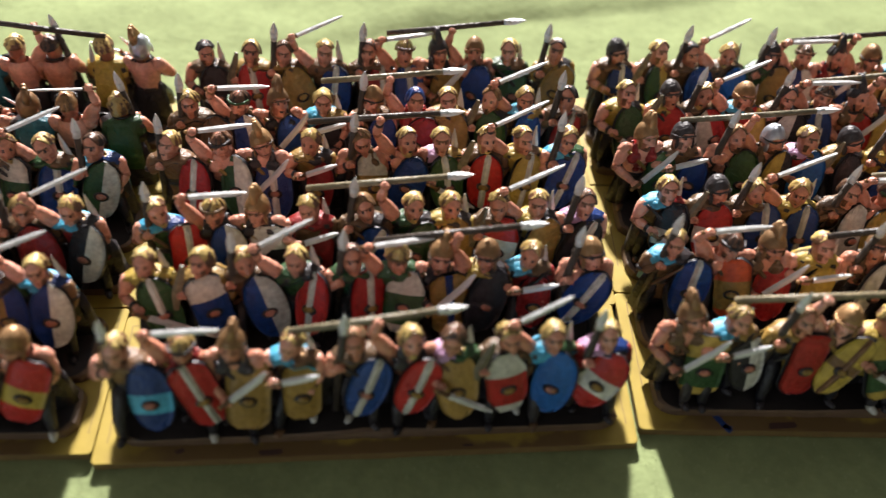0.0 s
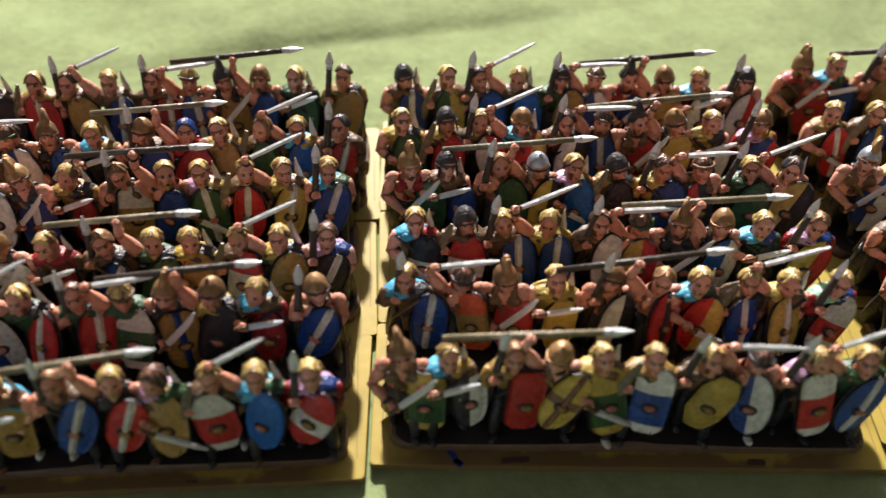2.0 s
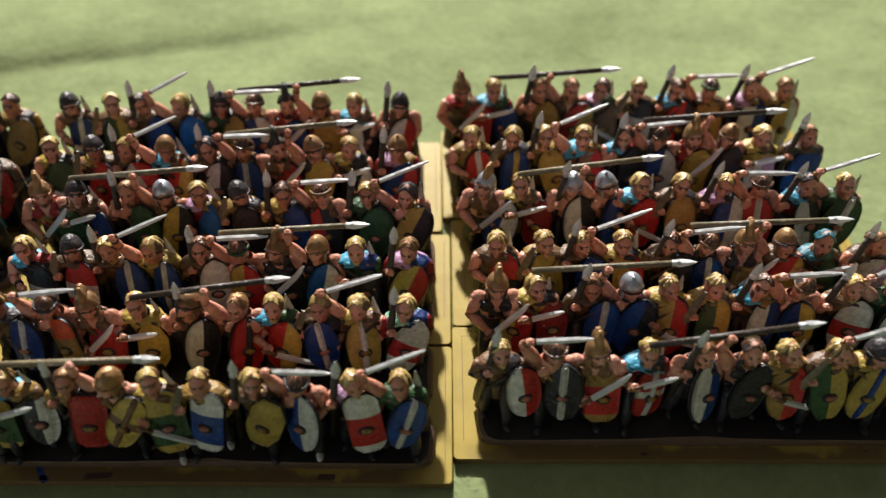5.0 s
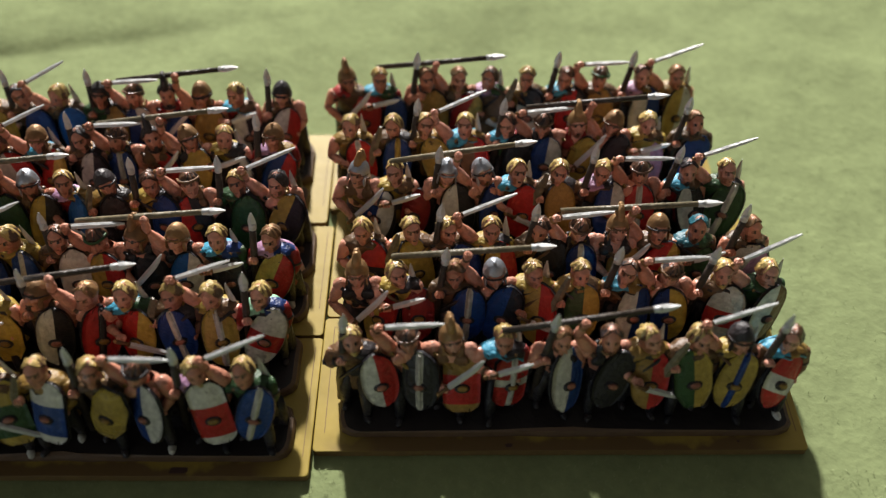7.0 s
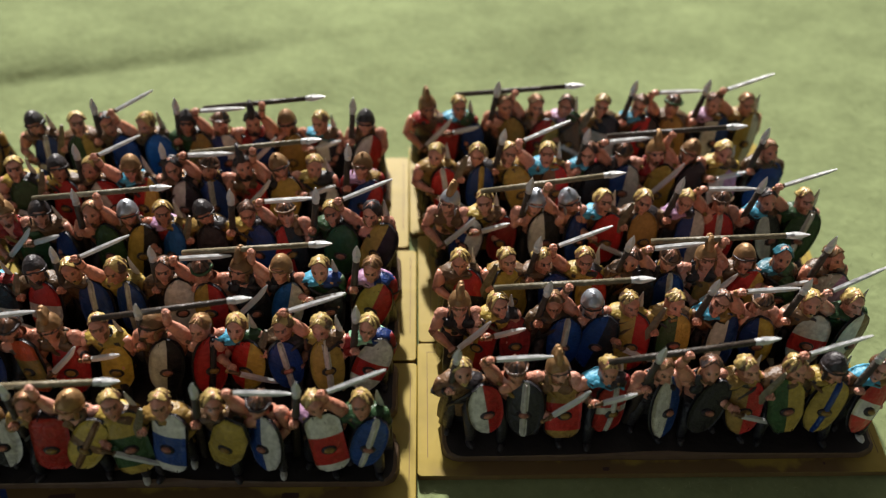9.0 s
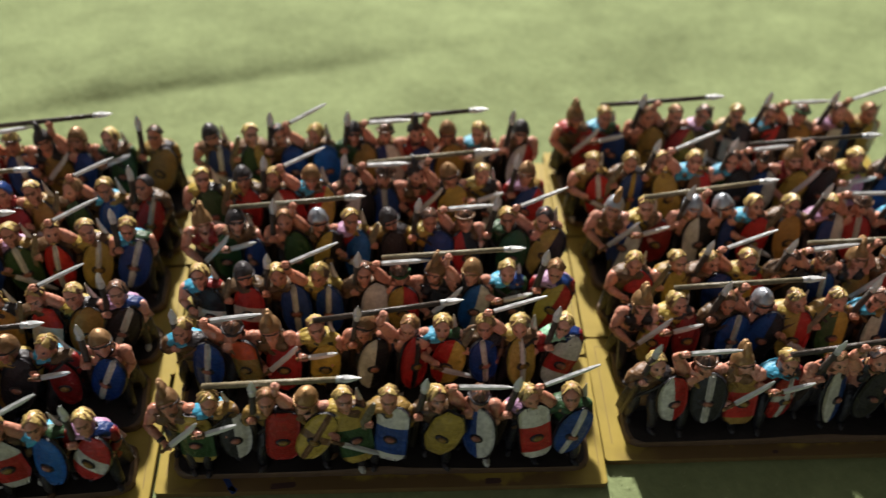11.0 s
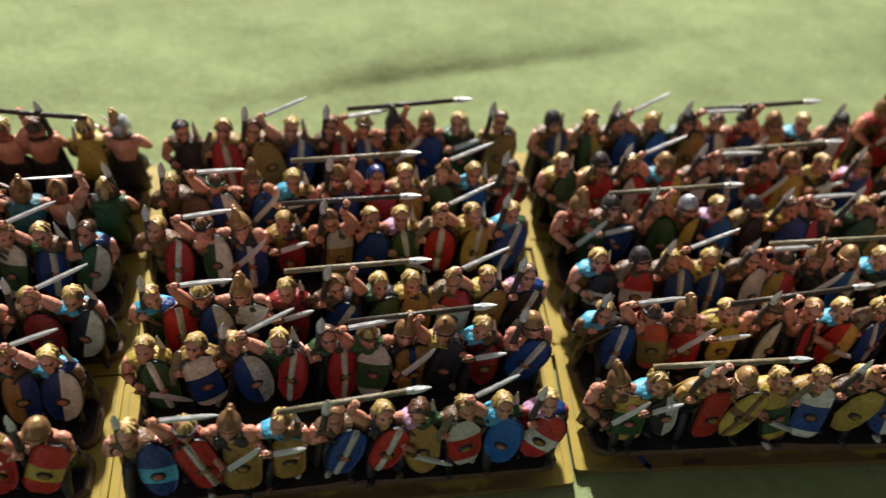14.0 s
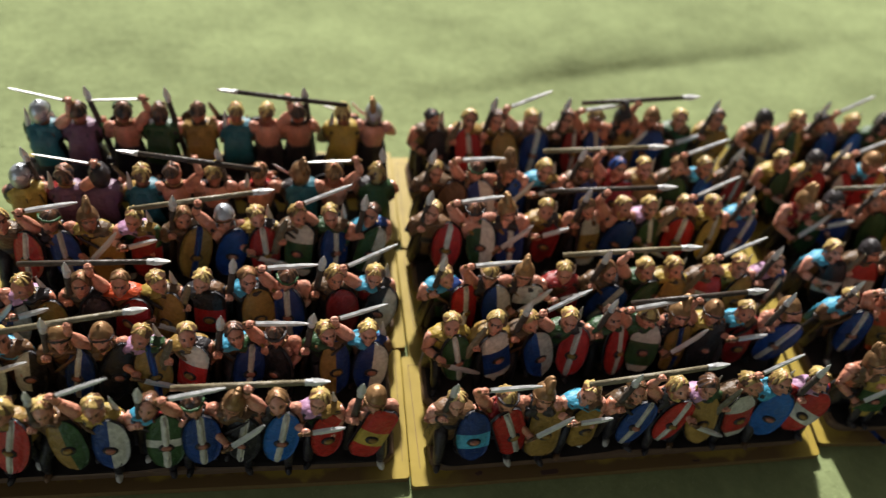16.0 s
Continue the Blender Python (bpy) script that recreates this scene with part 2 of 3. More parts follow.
def shield(s, at, turn, kind, pat, c1, c2, w=2.25, h=3.85):
    """A curved plate with a rim, a boss and painted fields."""
    rows, cols = 15, 8
    front, back = [], []
    for j in range(rows):
        v = -1 + 2 * j / (rows - 1)
        hw = half_width(kind, v)
        for i in range(cols + 1):
            u = (-1, -0.72, -0.45, -0.2, 0, 0.2, 0.45, 0.72, 1)[i]
            x = max(-hw, min(hw, u if abs(u) < 0.5 else u * hw + (1 - hw) * 0.0))
            bulge = 0.75 * (1 - 0.7 * x * x) * (1 - 0.5 * v * v)
            front.append((x * w, -bulge, v * h))
            back.append((x * w * 1.07, -bulge + 0.36, v * h * 1.04))
    n = cols + 1
    vs = [tuple(turn @ Vector(p) + Vector(at)) for p in front + back]
    fs, ms = [], []
    for j in range(rows - 1):
        for i in range(cols):
            u = ((-1, -0.72, -0.45, -0.2, 0, 0.2, 0.45, 0.72, 1)[i] + (-1, -0.72, -0.45, -0.2, 0, 0.2, 0.45, 0.72, 1)[i + 1]) / 2
            v = -1 + 2 * (j + 0.5) / (rows - 1)
            a = j * n + i
            fs.append([a, a + 1, a + n + 1, a + n])
            ms.append(pattern(pat, u, v, c1, c2))
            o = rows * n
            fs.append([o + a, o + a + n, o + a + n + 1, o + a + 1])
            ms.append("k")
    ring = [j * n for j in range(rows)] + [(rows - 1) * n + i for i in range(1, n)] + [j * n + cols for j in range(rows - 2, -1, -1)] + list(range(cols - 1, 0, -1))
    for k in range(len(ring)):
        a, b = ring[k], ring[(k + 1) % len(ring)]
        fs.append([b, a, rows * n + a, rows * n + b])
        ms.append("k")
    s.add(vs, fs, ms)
    if pat in "vk":
        pts = [Vector((0, -0.75 * (1 - 0.5 * v * v) - 0.02, v * h)) for v in (-0.95, -0.6, -0.2, 0.2, 0.6, 0.93)]
        s.tube([turn @ p + Vector(at) for p in pts], [0.2, 0.3, 0.36, 0.32, 0.26, 0.18], c2, 6)
    # dark cast boss with a raised, lighter middle
    boss = turn @ Vector((0, -0.72, -0.15 * h)) + Vector(at)
    s.ball(boss, (0.88, 0.36, 0.6), "d", turn, 10, 5)
    boss = turn @ Vector((0.02, -0.98, -0.13 * h)) + Vector(at)
    s.ball(boss, (0.6, 0.3, 0.36), "e" if c1 in "kbguwt" else "Y", turn, 9, 5)


# ---------------------------------------------------------------- figures
def lean(rx=0.0, rz=0.0, ry=0.0):
    return Euler((radians(rx), radians(ry), radians(rz))).to_matrix()


def figure(pose_kind, look_code, rng, shift, tilt, spear_x, low=0.0, reach=0.0, shaft="W"):
    """One painted miniature as a single mesh. It faces -y, its head over the origin; feet at z = 0."""
    hair, cloak, s_kind, s_pat, c1, c2 = look_code
    s = Shape()
    wob = rng.uniform
    skin, bare = "s", cloak == "s"
    tunic = "s" if bare else (cloak if cloak in "nYygk" else rng.choice("nngR"))
    trousers = rng.choice("kkdkkd")
    # striding legs and feet
    stride = rng.choice((-1, 1))
    for side in (-1, 1):
        fx = side * wob(1.0, 1.7)
        fy = -3.0 if side == stride else -0.9
        fy += wob(-0.5, 0.4)
        s.tube([(side * 0.85, 0.1, 5.2), (side * 1.0, fy * 0.45, 3.6), (fx, fy * 0.75 - 0.25, 2.4), (fx * 1.05, fy * 0.95, 1.1), (fx, fy, 0.3)], [1.0, 0.88, 0.7, 0.6, 0.42], trousers)
        s.ball((fx * 1.06, fy - 0.5, 0.3), (0.46, 0.9, 0.36), rng.choice("wdkdnd"), lean(0, side * wob(5, 30)), 8, 5)
    # the cast lump between the legs
    s.tube([(0, 0.8, -0.1), (0, 0.7, 2.2), (0, 0.45, 4.4), (0, 0.2, 6.0)], [2.6, 2.5, 2.2, 1.8], rng.choice("ddk"), 10, 0.45)
    # skirt of the tunic with folds, belt, trunk
    rings, n = [], 18
    for z, rx, ry, f in ((3.0, 2.0, 1.5, 0.14), (4.0, 1.85, 1.4, 0.12), (5.1, 1.6, 1.2, 0.05), (6.0, 1.72, 1.25, 0.05), (7.2, 1.9, 1.45, 0.04), (8.2, 1.95, 1.4, 0.02), (9.0, 1.3, 1.0, 0.0)):
        for i in range(n):
            a = 2 * math.pi * i / n
            k = 1 + f * math.sin(i * 2.2 + z) + wob(-0.02, 0.02)
            rings.append((rx * math.cos(a) * k, 0.15 + ry * math.sin(a) * k, z))
    fs = [[j * n + i, j * n + (i + 1) % n, (j + 1) * n + (i + 1) % n, (j + 1) * n + i] for j in range(6) for i in range(n)]
    skirt = trousers if bare else tunic
    s.add(rings, fs, [(skirt if j < 2 else tunic) if j != 2 or bare else "d" for j in range(6) for i in range(n)])
    s.tube([(0, 0.15, 5.0), (0, 0.15, 5.45)], [1.75, 1.72], "d", 14, 0.74)
    if bare:
        # bare arms, on many with a sleeveless vest
        vest = rng.choice("dnRdnk") if pose_kind in "cd" or rng.random() < 0.5 else skin
        for side in (-1, 1):
            s.ball((side * 0.95, -0.98, 7.75), (1.02, 0.6, 0.85), vest, lean(0, side * -14), 9, 6)
            if vest != skin:
                s.tube([(side * 1.0, -0.9, 8.2), (side * 0.95, -0.3, 9.1), (side * 1.0, 0.6, 8.9)], [0.5, 0.42, 0.4], vest, 6)
            s.ball((side * 2.0, 0.05, 8.3), (0.95, 0.95, 0.9), skin, None, 9, 6)
        for z in (6.8, 6.1):
            for side in (-1, 1):
                s.ball((side * 0.48, -1.08, z), (0.5, 0.34, 0.38), vest, None, 7, 5)
        s.tube([(-1.9, -0.7, 8.6), (-0.2, -1.6, 7.2), (1.5, -1.3, 5.4)], [0.24, 0.24, 0.24], rng.choice("ndY"), 5)
    else:
        # mantle over the shoulders: loose folds, open in front on one side
        n, levels = 26, 7
        opening = wob(-0.6, 0.6)
        beside = rng.choice("nRbdYg") if cloak in "tpmqv" else rng.choice((cloak, cloak, "n", "d"))
        vs, ms, trim = [], [], rng.random()
        hem = rng.choice("ddkn") if trim < 0.7 else cloak
        for j in range(levels):
            q = j / (levels - 1)
            for i in range(n):
                a = 2 * math.pi * i / n
                front = max(0.0, math.cos(a + math.pi / 2 - opening))
                fold = 0.27 * q * math.sin(i * 1.93 + 2 * q + tilt) + wob(-0.03, 0.03)
                rx = 0.95 + 1.68 * math.sin(min(1, q * 1.5) * math.pi / 2) + fold
                ry = 0.9 + 0.82 * math.sin(min(1, q * 1.4) * math.pi / 2) + fold
                drop = (9.15 - 0.55 * q - 1.7 * q ** 2.2 * (1 - 0.95 * front)) - 1.3 * q ** 2 * max(0, math.sin(a))
                vs.append((rx * math.cos(a), 0.1 + ry * math.sin(a), drop))
        o = len(vs)
        vs += [(x * 0.9, 0.1 + (y - 0.1) * 0.88, z - 0.16) for x, y, z in vs]
        fs = []
        for j in range(levels - 1):
            for i in range(n):
                a, b = j * n + i, j * n + (i + 1) % n
                fs.append([a, a + n, b + n, b])
                fs.append([o + a, o + b, o + b + n, o + a + n])
                # fold troughs darkened: crease shade put into the cloak colour
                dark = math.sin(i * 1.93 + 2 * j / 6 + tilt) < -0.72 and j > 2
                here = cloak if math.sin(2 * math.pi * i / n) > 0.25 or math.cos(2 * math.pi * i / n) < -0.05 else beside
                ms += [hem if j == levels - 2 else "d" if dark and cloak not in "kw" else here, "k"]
        for i in range(n):
            a, b = (levels - 1) * n + i, (levels - 1) * n + (i + 1) % n
            fs.append([a, o + a, o + b, b])
            ms.append(cloak)
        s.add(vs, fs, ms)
        if trim < 0.5:
            # sword belt across the chest
            way = rng.choice((-1, 1))
            s.tube([(way * -2.0, -0.85, 8.55), (way * -0.9, -1.75, 8.0), (way * 0.3, -1.95, 7.0), (way * 1.5, -1.7, 5.6)], [0.2, 0.22, 0.22, 0.2], rng.choice("dnd"), 6)
        side = rng.choice((-1, 1))
        s.ball((side * 1.15, -1.15, 8.55), (0.32, 0.22, 0.32), "z", None, 7, 5)
        # the cloak down the back
        s.tube([(0, 1.1, 8.4), (wob(-0.3, 0.3), 1.75, 6.0), (wob(-0.4, 0.4), 2.0, 3.2)], [1.7, 2.0, 2.25], cloak, 12, 0.32)

    # head: face with brow, eye hollows, nose, cheeks and chin, turned down a little
    turn = lean(wob(-20, 2), wob(-26, 26), wob(-10, 10))
    hc = Vector((0, -0.35, 10.45))

    def on_head(x, y, z):
        return tuple(turn @ Vector((x, y, z)) * 1.19 + hc)

    beard = {"f": "f", "y": "f", "d": "d"}.get(hair, "h")
    whiskers, eyes = rng.random(), rng.choice("dhh")
    # neck: the deep shade under the chin put into its colour
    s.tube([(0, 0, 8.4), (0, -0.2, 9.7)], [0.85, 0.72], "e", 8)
    if rng.random() < 0.45:
        # neck ring
        s.tube([(1.02 * math.cos(a), -0.2 + 1.02 * math.sin(a), 9.05 + 0.25 * math.sin(a)) for a in [2 * math.pi * k / 12 for k in range(13)]], [0.17] * 13, rng.choice("zYd"), 5)
    nu, nv = 22, 16
    vs, ms = [], []

    def bell(x, w):
        return math.exp(-(x / w) ** 2)

    for j in range(nv + 1):
        th = math.pi * j / nv
        v = math.cos(th)
        for i in range(nu):
            la = 2 * math.pi * i / nu - math.pi
            al = abs(la)
            d = 0.0
            if al < 1.4:
                d += 0.56 * bell(la, 0.18) * bell(v + 0.14, 0.2) + 0.16 * bell(la, 0.16) * bell(v - 0.14, 0.2)
                d -= 0.36 * bell(al - 0.42, 0.26) * bell(v - 0.14, 0.15)
                d += 0.24 * bell(v - 0.36, 0.13) * bell(al - 0.35, 0.5)
                d += 0.15 * bell(al - 0.6, 0.25) * bell(v + 0.14, 0.14) - 0.2 * bell(al - 0.62, 0.3) * bell(v + 0.5, 0.2)
                d -= 0.12 * bell(la, 0.4) * bell(v + 0.52, 0.09)
                d += 0.22 * bell(la, 0.4) * bell(v + 0.85, 0.22)
            narrow = 1 - 0.1 * max(0.0, -v)
            r = math.sin(th)
            vs.append(on_head((0.94 * r + d * 0.6) * math.sin(la) * narrow, -(1.2 * r + d) * math.cos(la), 1.62 * v))
    fs = []
    for j in range(nv):
        v = math.cos(math.pi * (j + 0.5) / nv)
        for i in range(nu):
            la = 2 * math.pi * (i + 0.5) / nu - math.pi
            al = abs(la)
            fs.append([j * nu + i, (j + 1) * nu + i, (j + 1) * nu + (i + 1) % nu, j * nu + (i + 1) % nu])
            # darker flesh in hollows and under the chin: shade put into colour as wash
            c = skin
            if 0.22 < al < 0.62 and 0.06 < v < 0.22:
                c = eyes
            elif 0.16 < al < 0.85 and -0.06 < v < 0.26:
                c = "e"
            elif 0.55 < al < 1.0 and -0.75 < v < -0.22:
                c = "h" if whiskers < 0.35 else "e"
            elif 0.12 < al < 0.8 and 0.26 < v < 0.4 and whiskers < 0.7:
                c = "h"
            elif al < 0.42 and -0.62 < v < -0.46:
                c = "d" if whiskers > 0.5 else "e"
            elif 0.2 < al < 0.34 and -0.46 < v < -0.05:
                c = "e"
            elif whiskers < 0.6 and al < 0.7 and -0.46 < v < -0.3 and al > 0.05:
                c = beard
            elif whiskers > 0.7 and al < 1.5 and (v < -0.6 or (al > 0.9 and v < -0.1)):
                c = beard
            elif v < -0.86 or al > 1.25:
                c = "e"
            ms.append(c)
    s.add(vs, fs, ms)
    cap = {"f": "f", "n": "h", "d": "d", "z": "z", "i": "i", "y": "f", "t": "t", "q": "q", "b": "b", "o": "h"}.get(hair, "h")
    helmet = hair == "i" or (hair == "z" and (pose_kind == "c" or rng.random() < 0.35)) or (hair == "d" and rng.random() < 0.5)
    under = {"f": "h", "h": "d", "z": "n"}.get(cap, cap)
    nu, nt = 44, 8
    phase, lock, brow = wob(0, 6), rng.choice((0.5, 0.75, 0.9, 0.97)), wob(0.7, 0.84)
    parting, tuft = wob(-0.4, 0.4), wob(0.05, 0.22)
    vs, fs, ms = [], [], []
    for j in range(nt + 2):
        q = min(1, j / nt)
        for i in range(nu):
            la = 2 * math.pi * i / nu - math.pi
            al = abs(la)
            k = 1 / (1 + math.exp(-(al - 0.95) / 0.13))
            if helmet:
                edge = 0.46 - 0.6 * k - 0.2 * max(0, -math.cos(la))
            elif pose_kind == "h":
                edge = 0.45 - 0.35 * k
            else:
                edge = brow + 0.07 * math.cos(la * 3 + parting) * (1 - k) - (1.35 - lock) * k
            edge = max(-0.93, min(0.9, edge))
            th = q * math.acos(edge)
            wave = math.sin(7 * la + phase + 2.6 * q + 2.4 * math.sin(la * 2 + phase))
            thick = 0.27 if helmet else 0.17 + 0.08 * wave * min(1, q * 1.6) + tuft * bell(la - parting, 0.85) * q + wob(-0.035, 0.035)
            flare = 0.0 if helmet else 0.1 * max(0.0, q - 0.55) * k
            r = math.sin(th)
            if j == nt + 1:
                thick, flare = -0.2, 0.0
            x = (0.96 + thick + flare) * math.sin(la) * (r if r > 0.25 or q < 0.5 or helmet else max(r, 0.62))
            y = -(1.14 + thick + flare) * math.cos(la) * (r if r > 0.25 or q < 0.5 or helmet else max(r, 0.62)) + 0.12 * k
            flat = 0.06 if not helmet else 0.0
            z = (1.5 + thick - flat) * math.cos(th) - (0 if helmet else 0.1 * bell(la - parting, 0.3) * (1 - q)) + (0.1 * (1 - q) ** 2 if helmet else 0)
            vs.append(on_head(x, y, z))
            if j < nt + 1:
                fs.append([j * nu + i, (j + 1) * nu + i, (j + 1) * nu + (i + 1) % nu, j * nu + (i + 1) % nu])
                # grooves keep undercoat; shade of the lower sides put into the hair colour
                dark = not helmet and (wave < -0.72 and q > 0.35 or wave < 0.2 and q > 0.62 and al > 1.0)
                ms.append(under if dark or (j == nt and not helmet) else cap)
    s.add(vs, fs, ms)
    if helmet:
        ring = [on_head(1.2 * math.cos(a), 1.42 * math.sin(a), 0.62 - 0.35 * abs(math.cos(a)) - 0.35 * max(0, math.sin(a))) for a in [2 * math.pi * k / 16 for k in range(17)]]
        s.tube(ring, [0.06 if pose_kind == "c" else 0.12] * 17, rng.choice("ddn") if rng.random() < 0.7 else cap, 5)
        for side in (-1, 1):
            s.ball(on_head(side * 1.02, -0.5, -0.5), (0.14, 0.42, 0.7), cap, turn, 7, 5)
        if rng.random() < 0.5:
            s.ball(on_head(0, -0.2, 1.82), (0.26, 0.3, 0.26), cap, turn, 7, 5)
    elif pose_kind == "h":
        s.tube([on_head(1.2 * math.sin(a), -1.4 * math.cos(a), 0.72) for a in (-1.5, -0.9, -0.3, 0.3, 0.9, 1.5)], [0.15, 0.18, 0.2, 0.2, 0.18, 0.15], rng.choice("nghd"), 6)
    if pose_kind == "c":
        crest = "z" if hair in "zi" else cap
        for k in range(4):
            s.tube([on_head(0, 0.7 - 0.4 * k, 0.9), on_head(0.05, 0.6 - 0.32 * k, 2.0), on_head(0.08, 0.4 - 0.2 * k, 2.9 + 0.2 * (k % 2))], [0.62, 0.56, 0.3], crest if k % 2 else "z", 7)

    # arms
    def arm(side, elbow, hand, sleeve=None):
        a, b, c = Vector((side * 1.9, 0.0, 8.4)), Vector(elbow), Vector(hand)
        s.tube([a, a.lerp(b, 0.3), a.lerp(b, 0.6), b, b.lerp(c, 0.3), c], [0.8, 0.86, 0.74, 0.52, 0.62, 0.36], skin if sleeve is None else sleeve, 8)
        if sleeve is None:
            # crook shade put into the colour: a ring of darker flesh
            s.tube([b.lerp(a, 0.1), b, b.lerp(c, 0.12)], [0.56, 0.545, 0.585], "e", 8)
        else:
            s.tube([a.lerp(b, 0.86), a.lerp(b, 1.0)], [0.68, 0.6], "d", 8)
        d = (c - b).normalized()
        s.ball(c + d * 0.2, (0.6, 0.52, 0.5), skin, None, 8, 6, 0.08, rng)
        for k in (-1, 0, 1):
            s.ball(c + d * 0.25 + Vector((k * 0.32, -0.35, 0.05)), (0.19, 0.25, 0.34), skin, None, 6, 4)
        if rng.random() < 0.5:
            s.tube([b.lerp(c, 0.68), b.lerp(c, 0.82)], [0.58, 0.52], rng.choice("zdn"), 8)

    def spear(foot, tip, shaft, leaf=3.6, r=0.36, wide=1.1):
        foot, tip = Vector(foot), Vector(tip)
        d = (tip - foot).normalized()
        neck = tip - d * leaf
        s.tube([foot, foot.lerp(neck, 0.5) + Vector((wob(-0.08, 0.08), 0, wob(-0.08, 0.08))), neck], [r, r * 1.04, r * 0.92], shaft, 7)
        s.tube([neck - d * 0.3, neck + d * 0.7], [r * 1.1, r * 0.9], "S", 7)
        s.blade(neck, tip, (wide * 0.75, wide, wide * 0.95, wide * 0.78, wide * 0.5, 0.1), 0.6, "S")

    def sword(grip, tip, wide=0.8, metal="S"):
        grip, tip = Vector(grip), Vector(tip)
        d = (tip - grip).normalized()
        s.tube([grip - d * 0.7, grip + d * 0.5], [0.24, 0.22], "n", 6)
        s.ball(grip - d * 0.8, (0.28, 0.28, 0.28), "z", None, 6, 4)
        s.tube([grip + d * 0.5, grip + d * 0.7], [0.5, 0.45], "n", 6, 0.5)
        s.blade(grip + d * 0.65, tip, (wide * 0.95, wide, wide, wide * 0.95, wide * 0.85, 0.25), 0.36, metal)

    sleeve = tunic if tunic != "s" and rng.random() < 0.6 else None
    s_yaw, s_at, big = wob(-30, 24), Vector((shift + wob(-0.15, 0.15), -2.25, 5.75)), 1.0
    if pose_kind == "s":
        x = spear_x + wob(-0.15, 0.15)
        arm(-1, (-2.9, -0.7, 6.8), (x - 0.9, -1.35, 8.0), sleeve)
        spear((x - 1.5, -0.7, 0.6), (x, -0.6, 15.5), "D", 2.5, 0.46, 1.15)
    elif pose_kind == "e":
        x = spear_x + wob(-0.15, 0.15)
        arm(-1, (-2.9, -0.9, 6.9), (x - 0.6, -1.8, 7.9), sleeve)
        spear((x - 1.2, -1.5, 0.6), (x, -0.9, 15.5), "D", 2.5, 0.46, 1.15)
    elif pose_kind == "h":
        arm(-1, (-3.9, 0.2, 11.0), (-3.3, -0.5, 12.7))
        sword((-3.2, -0.5, 12.8), (4.1, -0.2, 13.2 + wob(-0.3, 0.3)), 0.72)
    elif pose_kind == "r":
        arm(-1, (-4.3, 0.3, 10.6), (-4.4, -0.3, 12.8))
        sword((-4.3, -0.3, 12.9), (3.0 + reach, 0.7, 15.8 + wob(-0.2, 0.2)), 0.64)
        s.blade((1.9, 0.6, 8.5), (1.8, 0.4, 12.0), (0.7, 0.85, 0.7, 0.45, 0.1), 0.4, "S")
    elif pose_kind == "l":
        arm(-1, (-3.9, 0.2, 11.0), (-3.4, -0.2, 13.5 - low))
        spear((-12.6, 0.6, 12.2 - low + wob(-0.2, 0.2)), (7.1 + reach, -0.2, 15.6 - low + wob(-0.2, 0.2)), shaft, 2.7, 0.4, 1.0)
    elif pose_kind == "c":
        arm(-1, (-3.1, -1.0, 6.6), (-0.9, -3.0, 5.4))
        s_at += Vector((0.2, 0.3, -0.6))
        sword((-0.7, -3.7, 5.7), (3.7, -2.9, 10.1 + wob(-0.3, 0.3)), 0.72)
    elif pose_kind == "d":
        arm(-1, (-3.2, -0.8, 6.8), (-1.5, -2.8, 7.6))
        s_at += Vector((0, 0.5, -0.7))
        big = 0.9
        s.blade((1.75, 0.6, 8.6), (1.7, 0.4, 11.3), (0.6, 0.75, 0.65, 0.4, 0.1), 0.4, "S")
        sword((-1.3, -3.3, 7.9), (3.0, -3.2, 9.2 + wob(-0.3, 0.3)), 0.7)
    elif pose_kind == "k":
        arm(-1, (-2.9, -0.9, 6.4), (-1.2, -2.9, 6.4))
        sword((-0.8, -3.8, 6.3), (4.2, -3.5, 3.2 + wob(-0.3, 0.3)), 0.7)
        s.blade((1.7, 0.7, 8.5), (1.65, 0.5, 11.8), (0.7, 0.85, 0.7, 0.45, 0.1), 0.4, "S")
    else:
        arm(-1, (-3.1, -0.8, 6.6), (-2.3, -2.0, 7.4), sleeve)
        s.blade((-3.3, -2.4, 5.6), (-1.7, -1.6, 11.3), (0.9, 1.0, 1.0, 0.95, 0.9, 0.5), 0.5, "W")
        s_at += Vector((0, 0, 0.2))
    arm(1, (2.55, -0.5, 6.6), (1.6, -1.6, 5.4), sleeve)
    shield(s, s_at, lean(wob(-30, -14), s_yaw, tilt + wob(-7, 7)), s_kind, s_pat, c1, c2, 2.02 * big * wob(0.93, 1.06), 3.65 * big * wob(0.94, 1.06))
    # long-legged, slender proportions up to the eyes
    s.v = [(x * (1.11 - 0.11 * min(1.0, max(0.0, (z - 8.6) / 1.6))), y, z * 1.2 if z < 10.4 else z + 2.08) for x, y, z in s.v]
    return s


